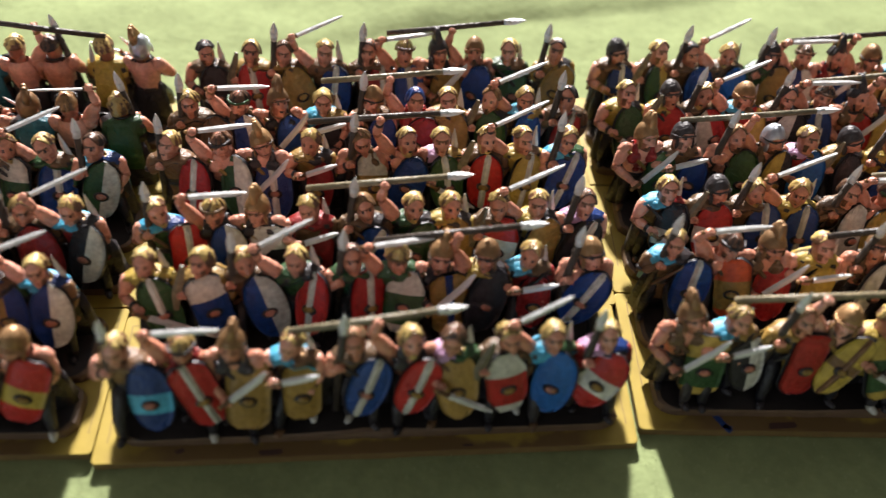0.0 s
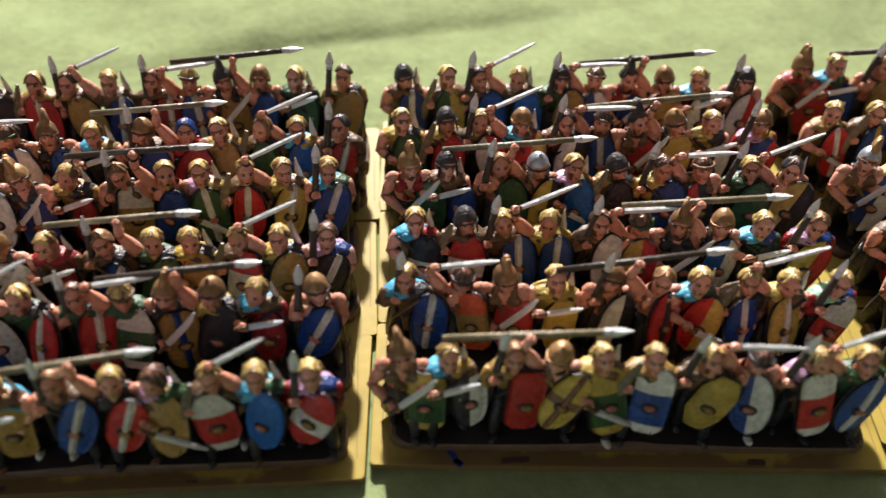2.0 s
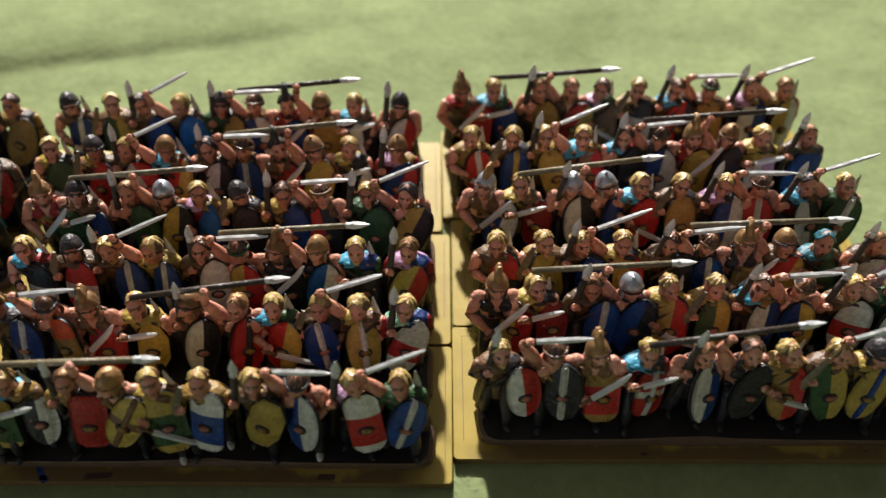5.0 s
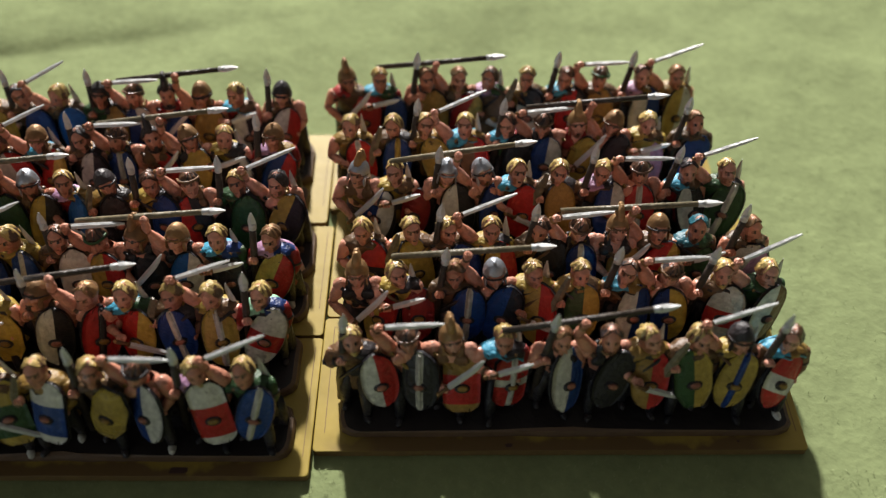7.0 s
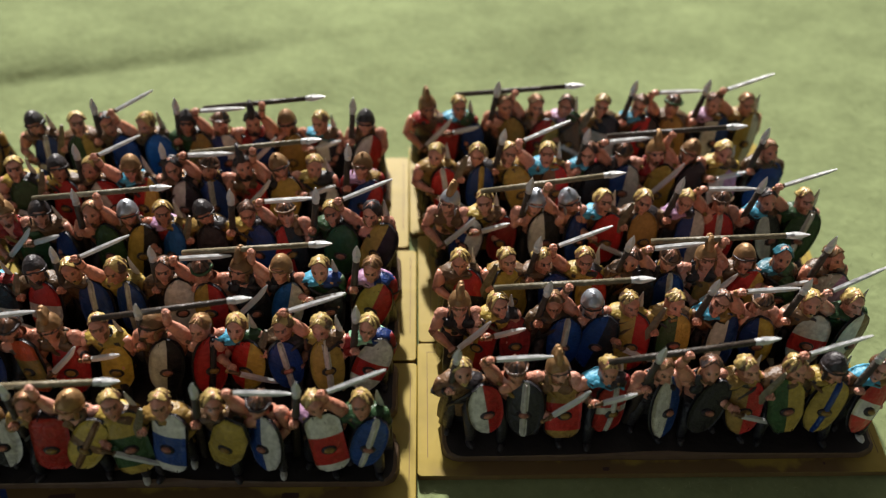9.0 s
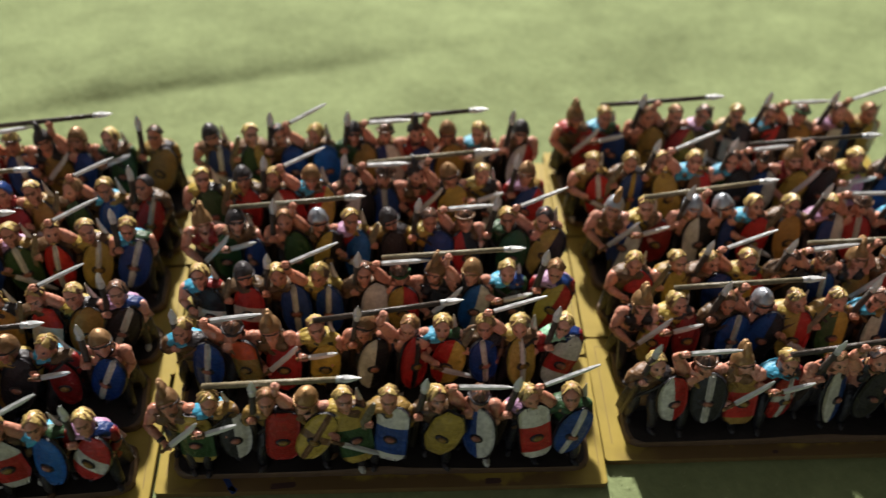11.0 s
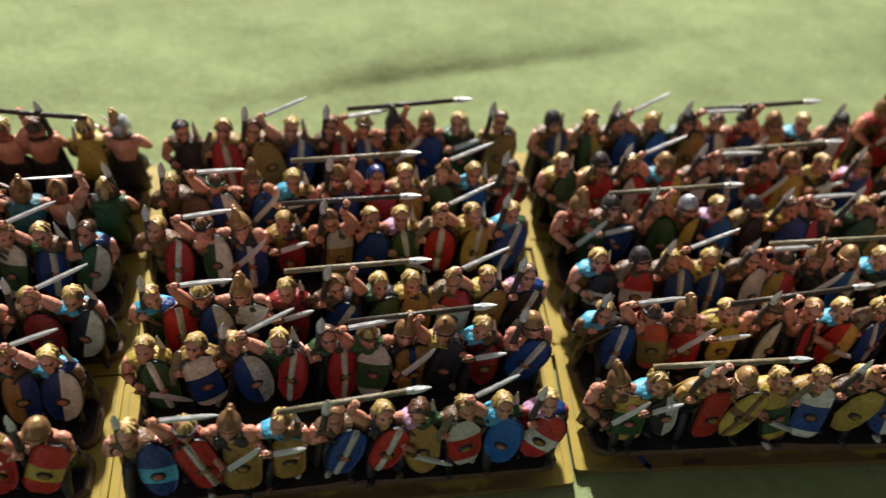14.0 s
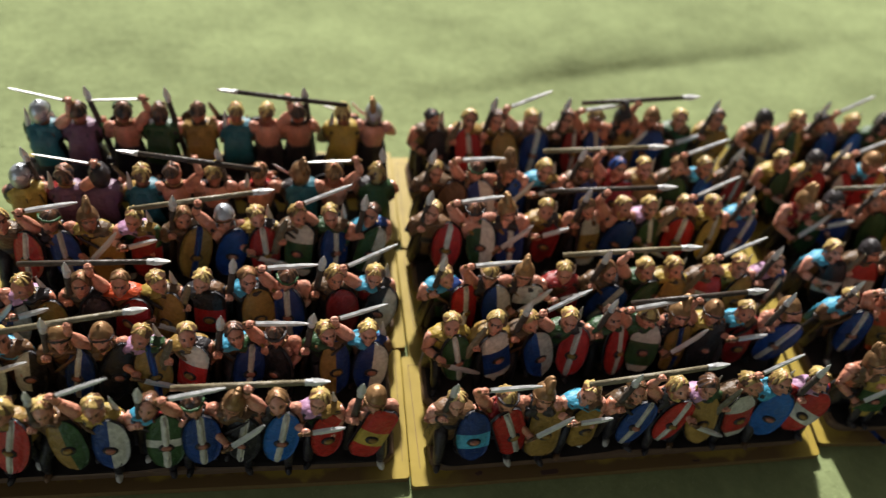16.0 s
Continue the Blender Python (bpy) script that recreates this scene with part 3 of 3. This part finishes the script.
# Three castings, each ten figures on a strip: what each one does, and where along the strip he stands.
CASTING = {
    "P": ("shcdslkbre", (4.2, 10.7, 15.7, 21.7, 28.2, 34.0, 38.4, 44.2, 48.9, 54.7), (2.6, 1.2, 1.0, 0.8, 1.0, 0.4, 0.6, 0.1, 0.4, -0.1), (2, -10, 0, 5, 20, 23, 4, 0, 10, 24)),
    "Q": ("cdslkbshsr", (3.7, 8.6, 15.7, 20.6, 25.3, 31.0, 36.9, 42.2, 48.6, 54.0), (2.2, 2.2, 1.4, 1.1, 0.9, 0.5, 1.1, 0.3, 1.0, 0.5), (0, 4, 2, 20, 2, 0, 10, -8, 3, 14)),
    "R": ("kbsrshclde", (4.8, 11.0, 15.6, 21.3, 27.5, 32.6, 37.5, 42.7, 47.7, 54.6), (1.0, 0.4, 1.8, 1.2, 1.3, 0.4, 0.7, 0.3, 0.9, 0.0), (-3, 0, -9, 2, 8, 0, 3, 18, 4, 20)),
}
SPEAR_X = {"P0": -0.5, "P4": -0.8, "P9": -1.1, "Q2": -1.0, "Q6": -1.4, "Q8": -1.6, "R2": -0.8, "R4": -0.6, "R9": -1.6}
COLOR_WORD = {"r": "red", "R": "dark red", "o": "orange", "b": "blue", "u": "bright blue", "t": "sky blue", "g": "green", "m": "mint", "y": "yellow", "Y": "ochre", "w": "white", "k": "black", "n": "brown", "p": "lilac", "s": "bare", "q": "teal", "v": "purple"}
DOES = {"s": "upright spear", "e": "upright spear", "h": "sword held level overhead", "c": "tall crest and sword", "d": "short sword held out", "l": "long spear held overhead", "k": "lowered sword", "b": "raised club", "r": "raised sword"}
# Trays: front left corner and turn; then for both rows the casting, a shift along and across, and head, cloak and shield of each figure.
UNITS = {
    "A": [
        ((-119.5, -19.5, 8.1),
         ("R", 0.1, -2.0, "fyovgw fYovrw fnohYg fyohbw ntokgw nsovbw znovkw zsovuw fpoprr zsrtry"),
         ("Q", 0.3, -3.0, "zsohgw ftohwk znovbw zsopkb fpovYb fYrurw ntovbw nsopkk fgohYb ftohbw")),
        ((-121.2, -0.7, 9.5),
         ("Q", 0.7, -3.3, "zsohbw fpopYn znopkk zoopRr fyopYY fkrurk ztopYY nsovbw fnopRr ftohkw"),
         ("P", 0.3, -3.2, "fnovrw nsovbw zyopYw fpopRr znovYb isopbb fyovRw ynrugw fgovbw ntohgw")),
        ((-123.5, 19.3, 9.5),
         ("P", -0.3, -4.9, "fgopbb zsopgg zqoprr zsopgg fsopYY nsopbb fqopRR dvopbb nvopgg iyoprr"),
         ("Q", -0.3, -2.9, "isoprr fyopgg nsopbb fsopYY fqopgg nYopkk ngoprr nsopbb nvopgg iqopbb")),
    ],
    "B": [
        ((-59.3, -12.2, 9.84),
         ("P", 0.3, -1.6, "fnotbt fsrvrw zsrpYk ftrpYn znovbw fsovrw npopYr ynxurw ftopuu fpotrw"),
         ("R", 0.6, -1.0, "fyovgw fYrubw fnohbw fgovrw ngovrw fgxugw zsrvYb zyopkk ftopRr zsovbw")),
        ((-61.1, 7.5, 10.0),
         ("P", -0.2, -2.0, "ftrvrw fsohbw zsrukw fRopRr znovbw fgopgg fyopYY ynxuwr fyopYy npovkw"),
         ("P", -0.5, -1.1, "fnovrw nsohgw zsovbw fYopRr zsruYw fsopbb fpovgw ynovrw fyovyw ftovbw")),
        ((-64.0, 27.8, 10.0),
         ("P", 0.3, -2.6, "fnopng nsohbw zsopbb ftopkR znopbb bsopRr fYopYn znopgk ftopbb dnovrw"),
         ("R", 0.6, -2.3, "dnopkk fYovrw nYopYn fnovbw nnovRw fsovbw dsopYY zsopbb fgopgg nYopYo")),
    ],
    "C": [
        ((0.4, -0.1, 6.5),
         ("Q", -0.2, -1.2, "zsrugy ftohkw zYrprr zsokyn fyrugy fYrubw fnxpyy nsohbw fprurw fgovbw"),
         ("P", -0.6, -1.2, "ftovbw nsruYo zsoprr fyxpyk zsohwk zsovrk ftohry ynovbw fyovyw fmotwr")),
        ((-2.0, 19.9, 6.8),
         ("R", -0.2, -1.6, "ftxtkw dnotrw fnovbw fyovbw nnopwk nsohyr zsopkn zsohuw ftopkk zpohyr"),
         ("Q", -0.1, -2.4, "zsopgg dnopbk zsopgg isohyk fpopuu dYopkk nyohbb nsohrk fgopgg dsohyk")),
        ((-5.6, 39.9, 7.2),
         ("R", -1.2, -3.1, "fyopgg dyoprr fnohwr ztohry dnohwk nsovbw dsoprr zsopyY fyohkw zpohbr"),
         ("R", -1.0, -4.2, "dnovbw fnohgy dnopbb fnopuu dgopYY nsohbw dsopbb zsopYy ftohwk dsohwr")),
    ],
    "D": [
        ((60.2, 10.0, 6.8),
         ("P", 0.8, -0.1, "fnohwr nsovkw zsrurY ftrkrw zsohwb nsopkk fYohYr ynxhgy dyovyb ntotrw"),
         ("Q", 1.3, -1.1, "zsxhyr fyopRr znovbw isohbk fyohyr fYohgy ntohwb nsohby fnotwr fgohwn")),
        ((58.4, 30.2, 7.0),
         ("R", -0.1, -3.4, "fnotrk fYxpyy fnopbb fyohyr nnopkn nsovbw zsopYy znohry qqopgg znohwp"),
         ("Q", -0.1, -3.6, "isohbw fyopRw isohwk isopbb ftoprr fnopYY fpohbw nsovrw dtohwk fgovgw")),
        ((54.1, 50.2, 7.5),
         ("R", -1.1, -3.5, "fYovrw fnovby fYopyy ftohnr ntopkn nsohbw zsopyY zsopkn fyohwp znopbb"),
         ("Q", -1.0, -3.5, "zrxprr ftopbk zsopYY zsohry npopnn fYruwk ntohrk nnopYY npohwb zYohyw")),
    ],
}
# how much farther raised weapons reach on some strips
REACH = {"B00": -1.5, "B01": -0.7, "B10": -0.3, "B20": -0.6, "B21": -0.3, "C20": -0.5, "C21": -0.8, "A00": -0.8, "A01": -0.8}
# strips whose long spear has a dark shaft
DARK_SHAFT = ("A10", "A20", "A21", "B01", "B11", "B21", "C01", "C21", "D00", "D20", "D21")
MAT_Z = 0.6
TRAY_TOP = 1.8
FOOT_Z = 3.0
ROW_Y = (7.4, 18.2)


# ---------------------------------------------------------------- setting
def slab(name, lo, hi, mat, kind="structure", label=""):
    bm = bmesh.new()
    bmesh.ops.create_cube(bm, size=1.0)
    for v in bm.verts:
        v.co = Vector([(lo[k] + hi[k]) / 2 + v.co[k] * (hi[k] - lo[k]) for k in range(3)])
    me = bpy.data.meshes.new(name)
    bm.to_mesh(me)
    bm.free()
    me.materials.append(mat)
    return tagged(new(name, me), label, "", "", kind)


ROOM = (-1.9, 1.9, -1.0, 3.0, -0.75, 1.9)
x0, x1, y0, y1, z0, z1 = ROOM
slab("floor", (x0, y0, z0 - 0.1), (x1, y1, z0), floor_wood)
slab("ceiling", (x0, y0, z1), (x1, y1, z1 + 0.1), plaster)
slab("wall_west", (x0 - 0.1, y0, z0), (x0, y1, z1), plaster)
slab("wall_east", (x1, y0, z0), (x1 + 0.1, y1, z1), plaster)
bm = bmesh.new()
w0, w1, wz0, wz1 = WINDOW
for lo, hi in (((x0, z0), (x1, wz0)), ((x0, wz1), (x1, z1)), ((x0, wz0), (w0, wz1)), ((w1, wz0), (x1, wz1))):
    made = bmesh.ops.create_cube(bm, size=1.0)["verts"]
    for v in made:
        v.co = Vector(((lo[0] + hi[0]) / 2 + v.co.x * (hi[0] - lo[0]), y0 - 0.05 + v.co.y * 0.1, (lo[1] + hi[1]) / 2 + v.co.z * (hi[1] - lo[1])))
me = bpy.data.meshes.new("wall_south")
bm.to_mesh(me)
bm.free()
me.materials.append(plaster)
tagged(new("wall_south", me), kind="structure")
slab("wall_north", (x0, y1, z0), (x1, y1 + 0.1, z1), plaster)
table = slab("tabletop", (-0.75, -0.45, -0.035), (0.75, 0.7, -0.004), floor_wood)


def felt_height(x, y):
    """Folds and unevenness of the felt, in millimetres."""
    # one long fold runs from behind the left blocks away to the back right: a crease, and behind it a slope that eases off
    along = (x + 58) * 0.942 + (y - 67.2) * 0.336
    across = -(x + 58) * 0.336 + (y - 67.2) * 0.942
    fade = (0.35 + 0.65 / (1 + math.exp(-(along - 21) / 5))) / (1 + math.exp(-(along + 6) / 4)) / (1 + math.exp((along - 76) / 12))
    rise = 1 - math.exp(-across / 4.6) if across > 0 else 0.0
    h = 3.1 * rise * math.exp(-max(0.0, across) / 45) * fade
    back = min(1, max(0, (y - 45 - 0.11 * x) / 40))
    edge = min(1, max(0, (abs(x - 0) - 128) / 30))
    k = max(back, edge)
    h += 1.7 * k * noise.noise((x / 46, y / 40, 3.1)) + 0.6 * k * noise.noise((x / 15, y / 13, 7.7))
    return h + 0.16 * noise.noise((x / 4.0, y / 4.0, 1.3))


xs = np.concatenate([np.linspace(-740, -240, 10), np.arange(-225, 226, 1.3), np.linspace(240, 740, 10)])
ys = np.concatenate([np.linspace(-440, -80, 8), np.arange(-70, 191, 1.2), np.linspace(205, 690, 10)])
felt_shape = Shape()
felt_shape.add([(float(x), float(y), MAT_Z + felt_height(float(x), float(y))) for y in ys for x in xs],
               [[j * len(xs) + i, j * len(xs) + i + 1, (j + 1) * len(xs) + i + 1, (j + 1) * len(xs) + i] for j in range(len(ys) - 1) for i in range(len(xs) - 1)], "felt")
tagged(felt_shape.object("ground", mats={"felt": felt}), "rumpled pale green felt gaming mat spread on a table", "mat", kind="structure")

# loose fibres standing up from the felt
rng = random.Random(5)
fluff = Shape()
for k in range(30000):
    if k % 3:
        x, y = rng.uniform(-135, 150), rng.uniform(-34, 16)
    else:
        x, y = rng.uniform(-175, 185), rng.uniform(20, 140)
    z = MAT_Z + felt_height(x, y) - 0.05
    a, ln = rng.uniform(0, 6.28), rng.uniform(0.25, 0.8)
    dx, dy, up = math.cos(a) * ln, math.sin(a) * ln, rng.uniform(0.05, 0.5)
    w = 0.028
    wx, wy = -math.sin(a) * w, math.cos(a) * w
    fluff.add([(x + wx, y + wy, z), (x - wx, y - wy, z), (x + dx * 0.5 - wx, y + dy * 0.5 - wy, z + up), (x + dx * 0.5 + wx, y + dy * 0.5 + wy, z + up), (x + dx, y + dy, z + up * 0.7)],
              [[0, 1, 2, 3], [3, 2, 4]], "x")
tagged(fluff.object("felt_fibres", mats={"x": fibre}), "short loose green fibres on the felt mat", "felt fluff", kind="stuff")


# ---------------------------------------------------------------- trays
def rounded_plate(lo, hi, z_lo, z_hi, r, bevel, wave=0.0, seed=0, rim=False):
    """A plate with rounded corners and a bevelled upper edge; wave makes its outline and top uneven."""
    rr = random.Random(seed)
    out = []
    for cx, cy, a0 in ((hi[0] - r, hi[1] - r, 0), (lo[0] + r, hi[1] - r, 90), (lo[0] + r, lo[1] + r, 180), (hi[0] - r, lo[1] + r, 270)):
        for k in range(5):
            a = radians(a0 + 22.5 * k)
            out.append((cx + r * math.cos(a), cy + r * math.sin(a)))
    fine = []
    for k in range(len(out)):
        (ax, ay), (bx, by) = out[k], out[(k + 1) % len(out)]
        n = max(1, int(math.hypot(bx - ax, by - ay) / 2.2)) if wave else 1
        fine += [(ax + (bx - ax) * q / n, ay + (by - ay) * q / n) for q in range(n)]
    cx, cy = (lo[0] + hi[0]) / 2, (lo[1] + hi[1]) / 2
    n = len(fine)
    jig = [rr.uniform(-wave, wave) for _ in fine]
    s = Shape()
    vs = []
    for inset, z in ((0, z_lo), (0, z_hi - bevel), (bevel * 0.3, z_hi - bevel * 0.3), (bevel, z_hi)):
        for (x, y), g in zip(fine, jig):
            d = math.hypot(x - cx, y - cy)
            vs.append((x - (x - cx) / d * (inset - g), y - (y - cy) / d * (inset - g), z + (g * 0.5 if z > z_lo else 0)))
    fs = [[k * n + i, k * n + (i + 1) % n, (k + 1) * n + (i + 1) % n, (k + 1) * n + i] for k in range(3) for i in range(n)]
    fs += [list(range(n - 1, -1, -1)), [3 * n + i for i in range(n)]]
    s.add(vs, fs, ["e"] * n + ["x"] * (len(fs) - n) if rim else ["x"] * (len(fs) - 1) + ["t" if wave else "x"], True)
    return s


def cast_web(y, dx, seed, face):
    """The low lumpy wall of metal left between the figures of one casting."""
    rr = random.Random(seed + 400)
    s = Shape()
    vs, n = [], 46
    for i in range(n + 1):
        x = 2.2 + dx + 55.0 * i / n
        top = FOOT_Z + rr.uniform(5.2, 7.2) * (0.6 if face < 0 else 1)
        yy = y + face * (0.9 + rr.uniform(-0.25, 0.25))
        vs += [(x, yy - 0.9, FOOT_Z - 0.2), (x, yy - 0.5, (FOOT_Z + top) / 2), (x, yy, top), (x, yy + 0.5, (FOOT_Z + top) / 2), (x, yy + 0.9, FOOT_Z - 0.2)]
    fs = [[i * 5 + k, i * 5 + 5 + k, i * 5 + 6 + k, i * 5 + 1 + k] for i in range(n) for k in range(4)]
    fs += [[0, 1, 2, 3, 4], [n * 5 + k for k in (4, 3, 2, 1, 0)]]
    s.add(vs, fs, "d")
    return s


def tray(place, rows, seed, turned=False, smudges=(), widen=(0, 0), flare=0.0, rim_shaded=False):
    base = new("movement_tray")
    base.matrix_world = pose(place[0] * MM, place[1] * MM, 0, 0, 0, place[2])
    plate = rounded_plate((0, 0), (60, 20), MAT_Z - 0.1, TRAY_TOP, 0.5, 0.12, rim=True)
    plate.v = [(x - (1 - x / 60) * (widen[0] + (widen[1] - widen[0]) * y / 20) + x / 60 * flare * y / 20, y, z) for x, y, z in plate.v]
    plate.object("board", base, {"x": rim_shaded_wood if rim_shaded else wood, "e": wood_edge})
    for x in (0.9, 59.1):
        line = rounded_plate((x - 0.055, 2.5 + seed % 3), (x + 0.055, 18.6), TRAY_TOP - 0.05, TRAY_TOP + 0.006, 0.05, 0.005)
        line.object("score_line", base, {"x": wood_edge})
    line = rounded_plate((0.96, 18.45), (2.6, 18.56), TRAY_TOP - 0.05, TRAY_TOP + 0.006, 0.05, 0.005)
    line.object("score_line", base, {"x": wood_edge})
    for k, (kind, dx, dy, codes) in enumerate(rows):
        y = ROW_Y[k] + dy
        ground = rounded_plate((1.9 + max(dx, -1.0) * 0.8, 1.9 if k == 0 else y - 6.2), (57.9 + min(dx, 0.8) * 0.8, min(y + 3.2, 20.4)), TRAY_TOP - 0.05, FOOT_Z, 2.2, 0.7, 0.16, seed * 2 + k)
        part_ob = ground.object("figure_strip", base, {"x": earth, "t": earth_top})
        part_ob["label"] = "dark brown painted cast strip"
        cast_web(y, dx, seed * 2 + k, 1 if not turned else -1).object("cast_web", base)
    for (x, y, w, d, a), mat in smudges:
        blot = rounded_plate((-w / 2, -d / 2), (w / 2, d / 2), TRAY_TOP - 0.02, TRAY_TOP + 0.012, min(w, d) * 0.45, 0.008, 0.12, seed)
        ca, sa = math.cos(radians(a)), math.sin(radians(a))
        blot.v = [(x + p * ca - q * sa, y + p * sa + q * ca, TRAY_TOP + (0.012 if k >= len(blot.v) // 4 else -0.02)) for k, (p, q, z) in enumerate(blot.v)]
        blot.object("paint_smudge", base, {"x": mat, "t": mat})
    return tagged(base, "yellow wooden movement tray carrying two strips of figures", "tray", "movement trays")


BLUE_DRIP = MATS[MAT_AT["b"]]
SMUDGES = {
    "C0": [((9.4, 1.0, 2.9, 0.75, -58), BLUE_DRIP), ((9.9, 0.4, 1.2, 0.6, -20), BLUE_DRIP), ((16.5, 0.75, 3.4, 0.8, 4), smudge_dark), ((44.5, 0.75, 2.2, 0.8, 0), smudge_dark)],
    "B0": [((18.8, 0.65, 2.6, 0.7, 3), smudge_dark), ((8.9, 1.2, 1.0, 0.6, 20), smudge_dark), ((40.6, 0.6, 1.2, 0.35, 0), smudge_dark)],
    "D0": [((23.5, 0.75, 1.0, 0.5, 0), smudge_dark), ((51.6, 1.2, 0.4, 0.4, 0), smudge_dark), ((56.8, 2.4, 1.2, 0.4, 10), smudge_dark)],
}
# some trays are a little wider, so that they meet those beside them
WIDEN = {"C0": (0.35, 0.5), "C1": (0.3, 1.0), "B0": (0.5, 0.0), "B1": (0.4, 0.4), "D0": (0.4, 0.45), "D1": (0.9, 0.95), "D2": (0.35, 0.4)}
serial = 0
for unit, trays in UNITS.items():
    for number, (place, *rows) in enumerate(trays):
        back_to_front = unit == "A" and number == 2
        tray(place, rows, serial, back_to_front, SMUDGES.get(unit + str(number), ()), WIDEN.get(unit + str(number), (0, 0)), 0.9 if unit + str(number) == "B0" else 0.0, number == 0)
        frame_m = pose(place[0] * MM, place[1] * MM, 0, 0, 0, place[2])
        for k, (kind, dx, dy, codes) in enumerate(rows):
            poses, along, shifts, tilts = CASTING[kind]
            for i, (doing, x, code) in enumerate(zip(poses, along, codes.split())):
                serial += 1
                rng = random.Random(serial * 7919)
                y = ROW_Y[k] + dy
                fig = figure(doing, code, rng, shifts[i], tilts[i], SPEAR_X.get(kind + str(i), -1.9), 0.9 if (unit, number, k) == ("D", 2, 1) else 0.0, REACH.get(f"{unit}{number}{k}", 0.0), "D" if f"{unit}{number}{k}" in DARK_SHAFT else "W").object("statuette")
                spot = pose((60 - x if back_to_front else x) * MM + dx * MM, y * MM, FOOT_Z * MM - 0.0002, 0, 0, (180 if back_to_front else 0) + rng.uniform(-6, 6))
                fig.matrix_world = frame_m @ spot
                dress = "bare-armed" if code[1] == "s" else COLOR_WORD[code[1]] + " cloaked"
                tagged(fig, f"{dress} painted statuette, {COLOR_WORD[code[4]]} shield, {DOES[doing]}", "statuette", "miniature warriors in ranks")
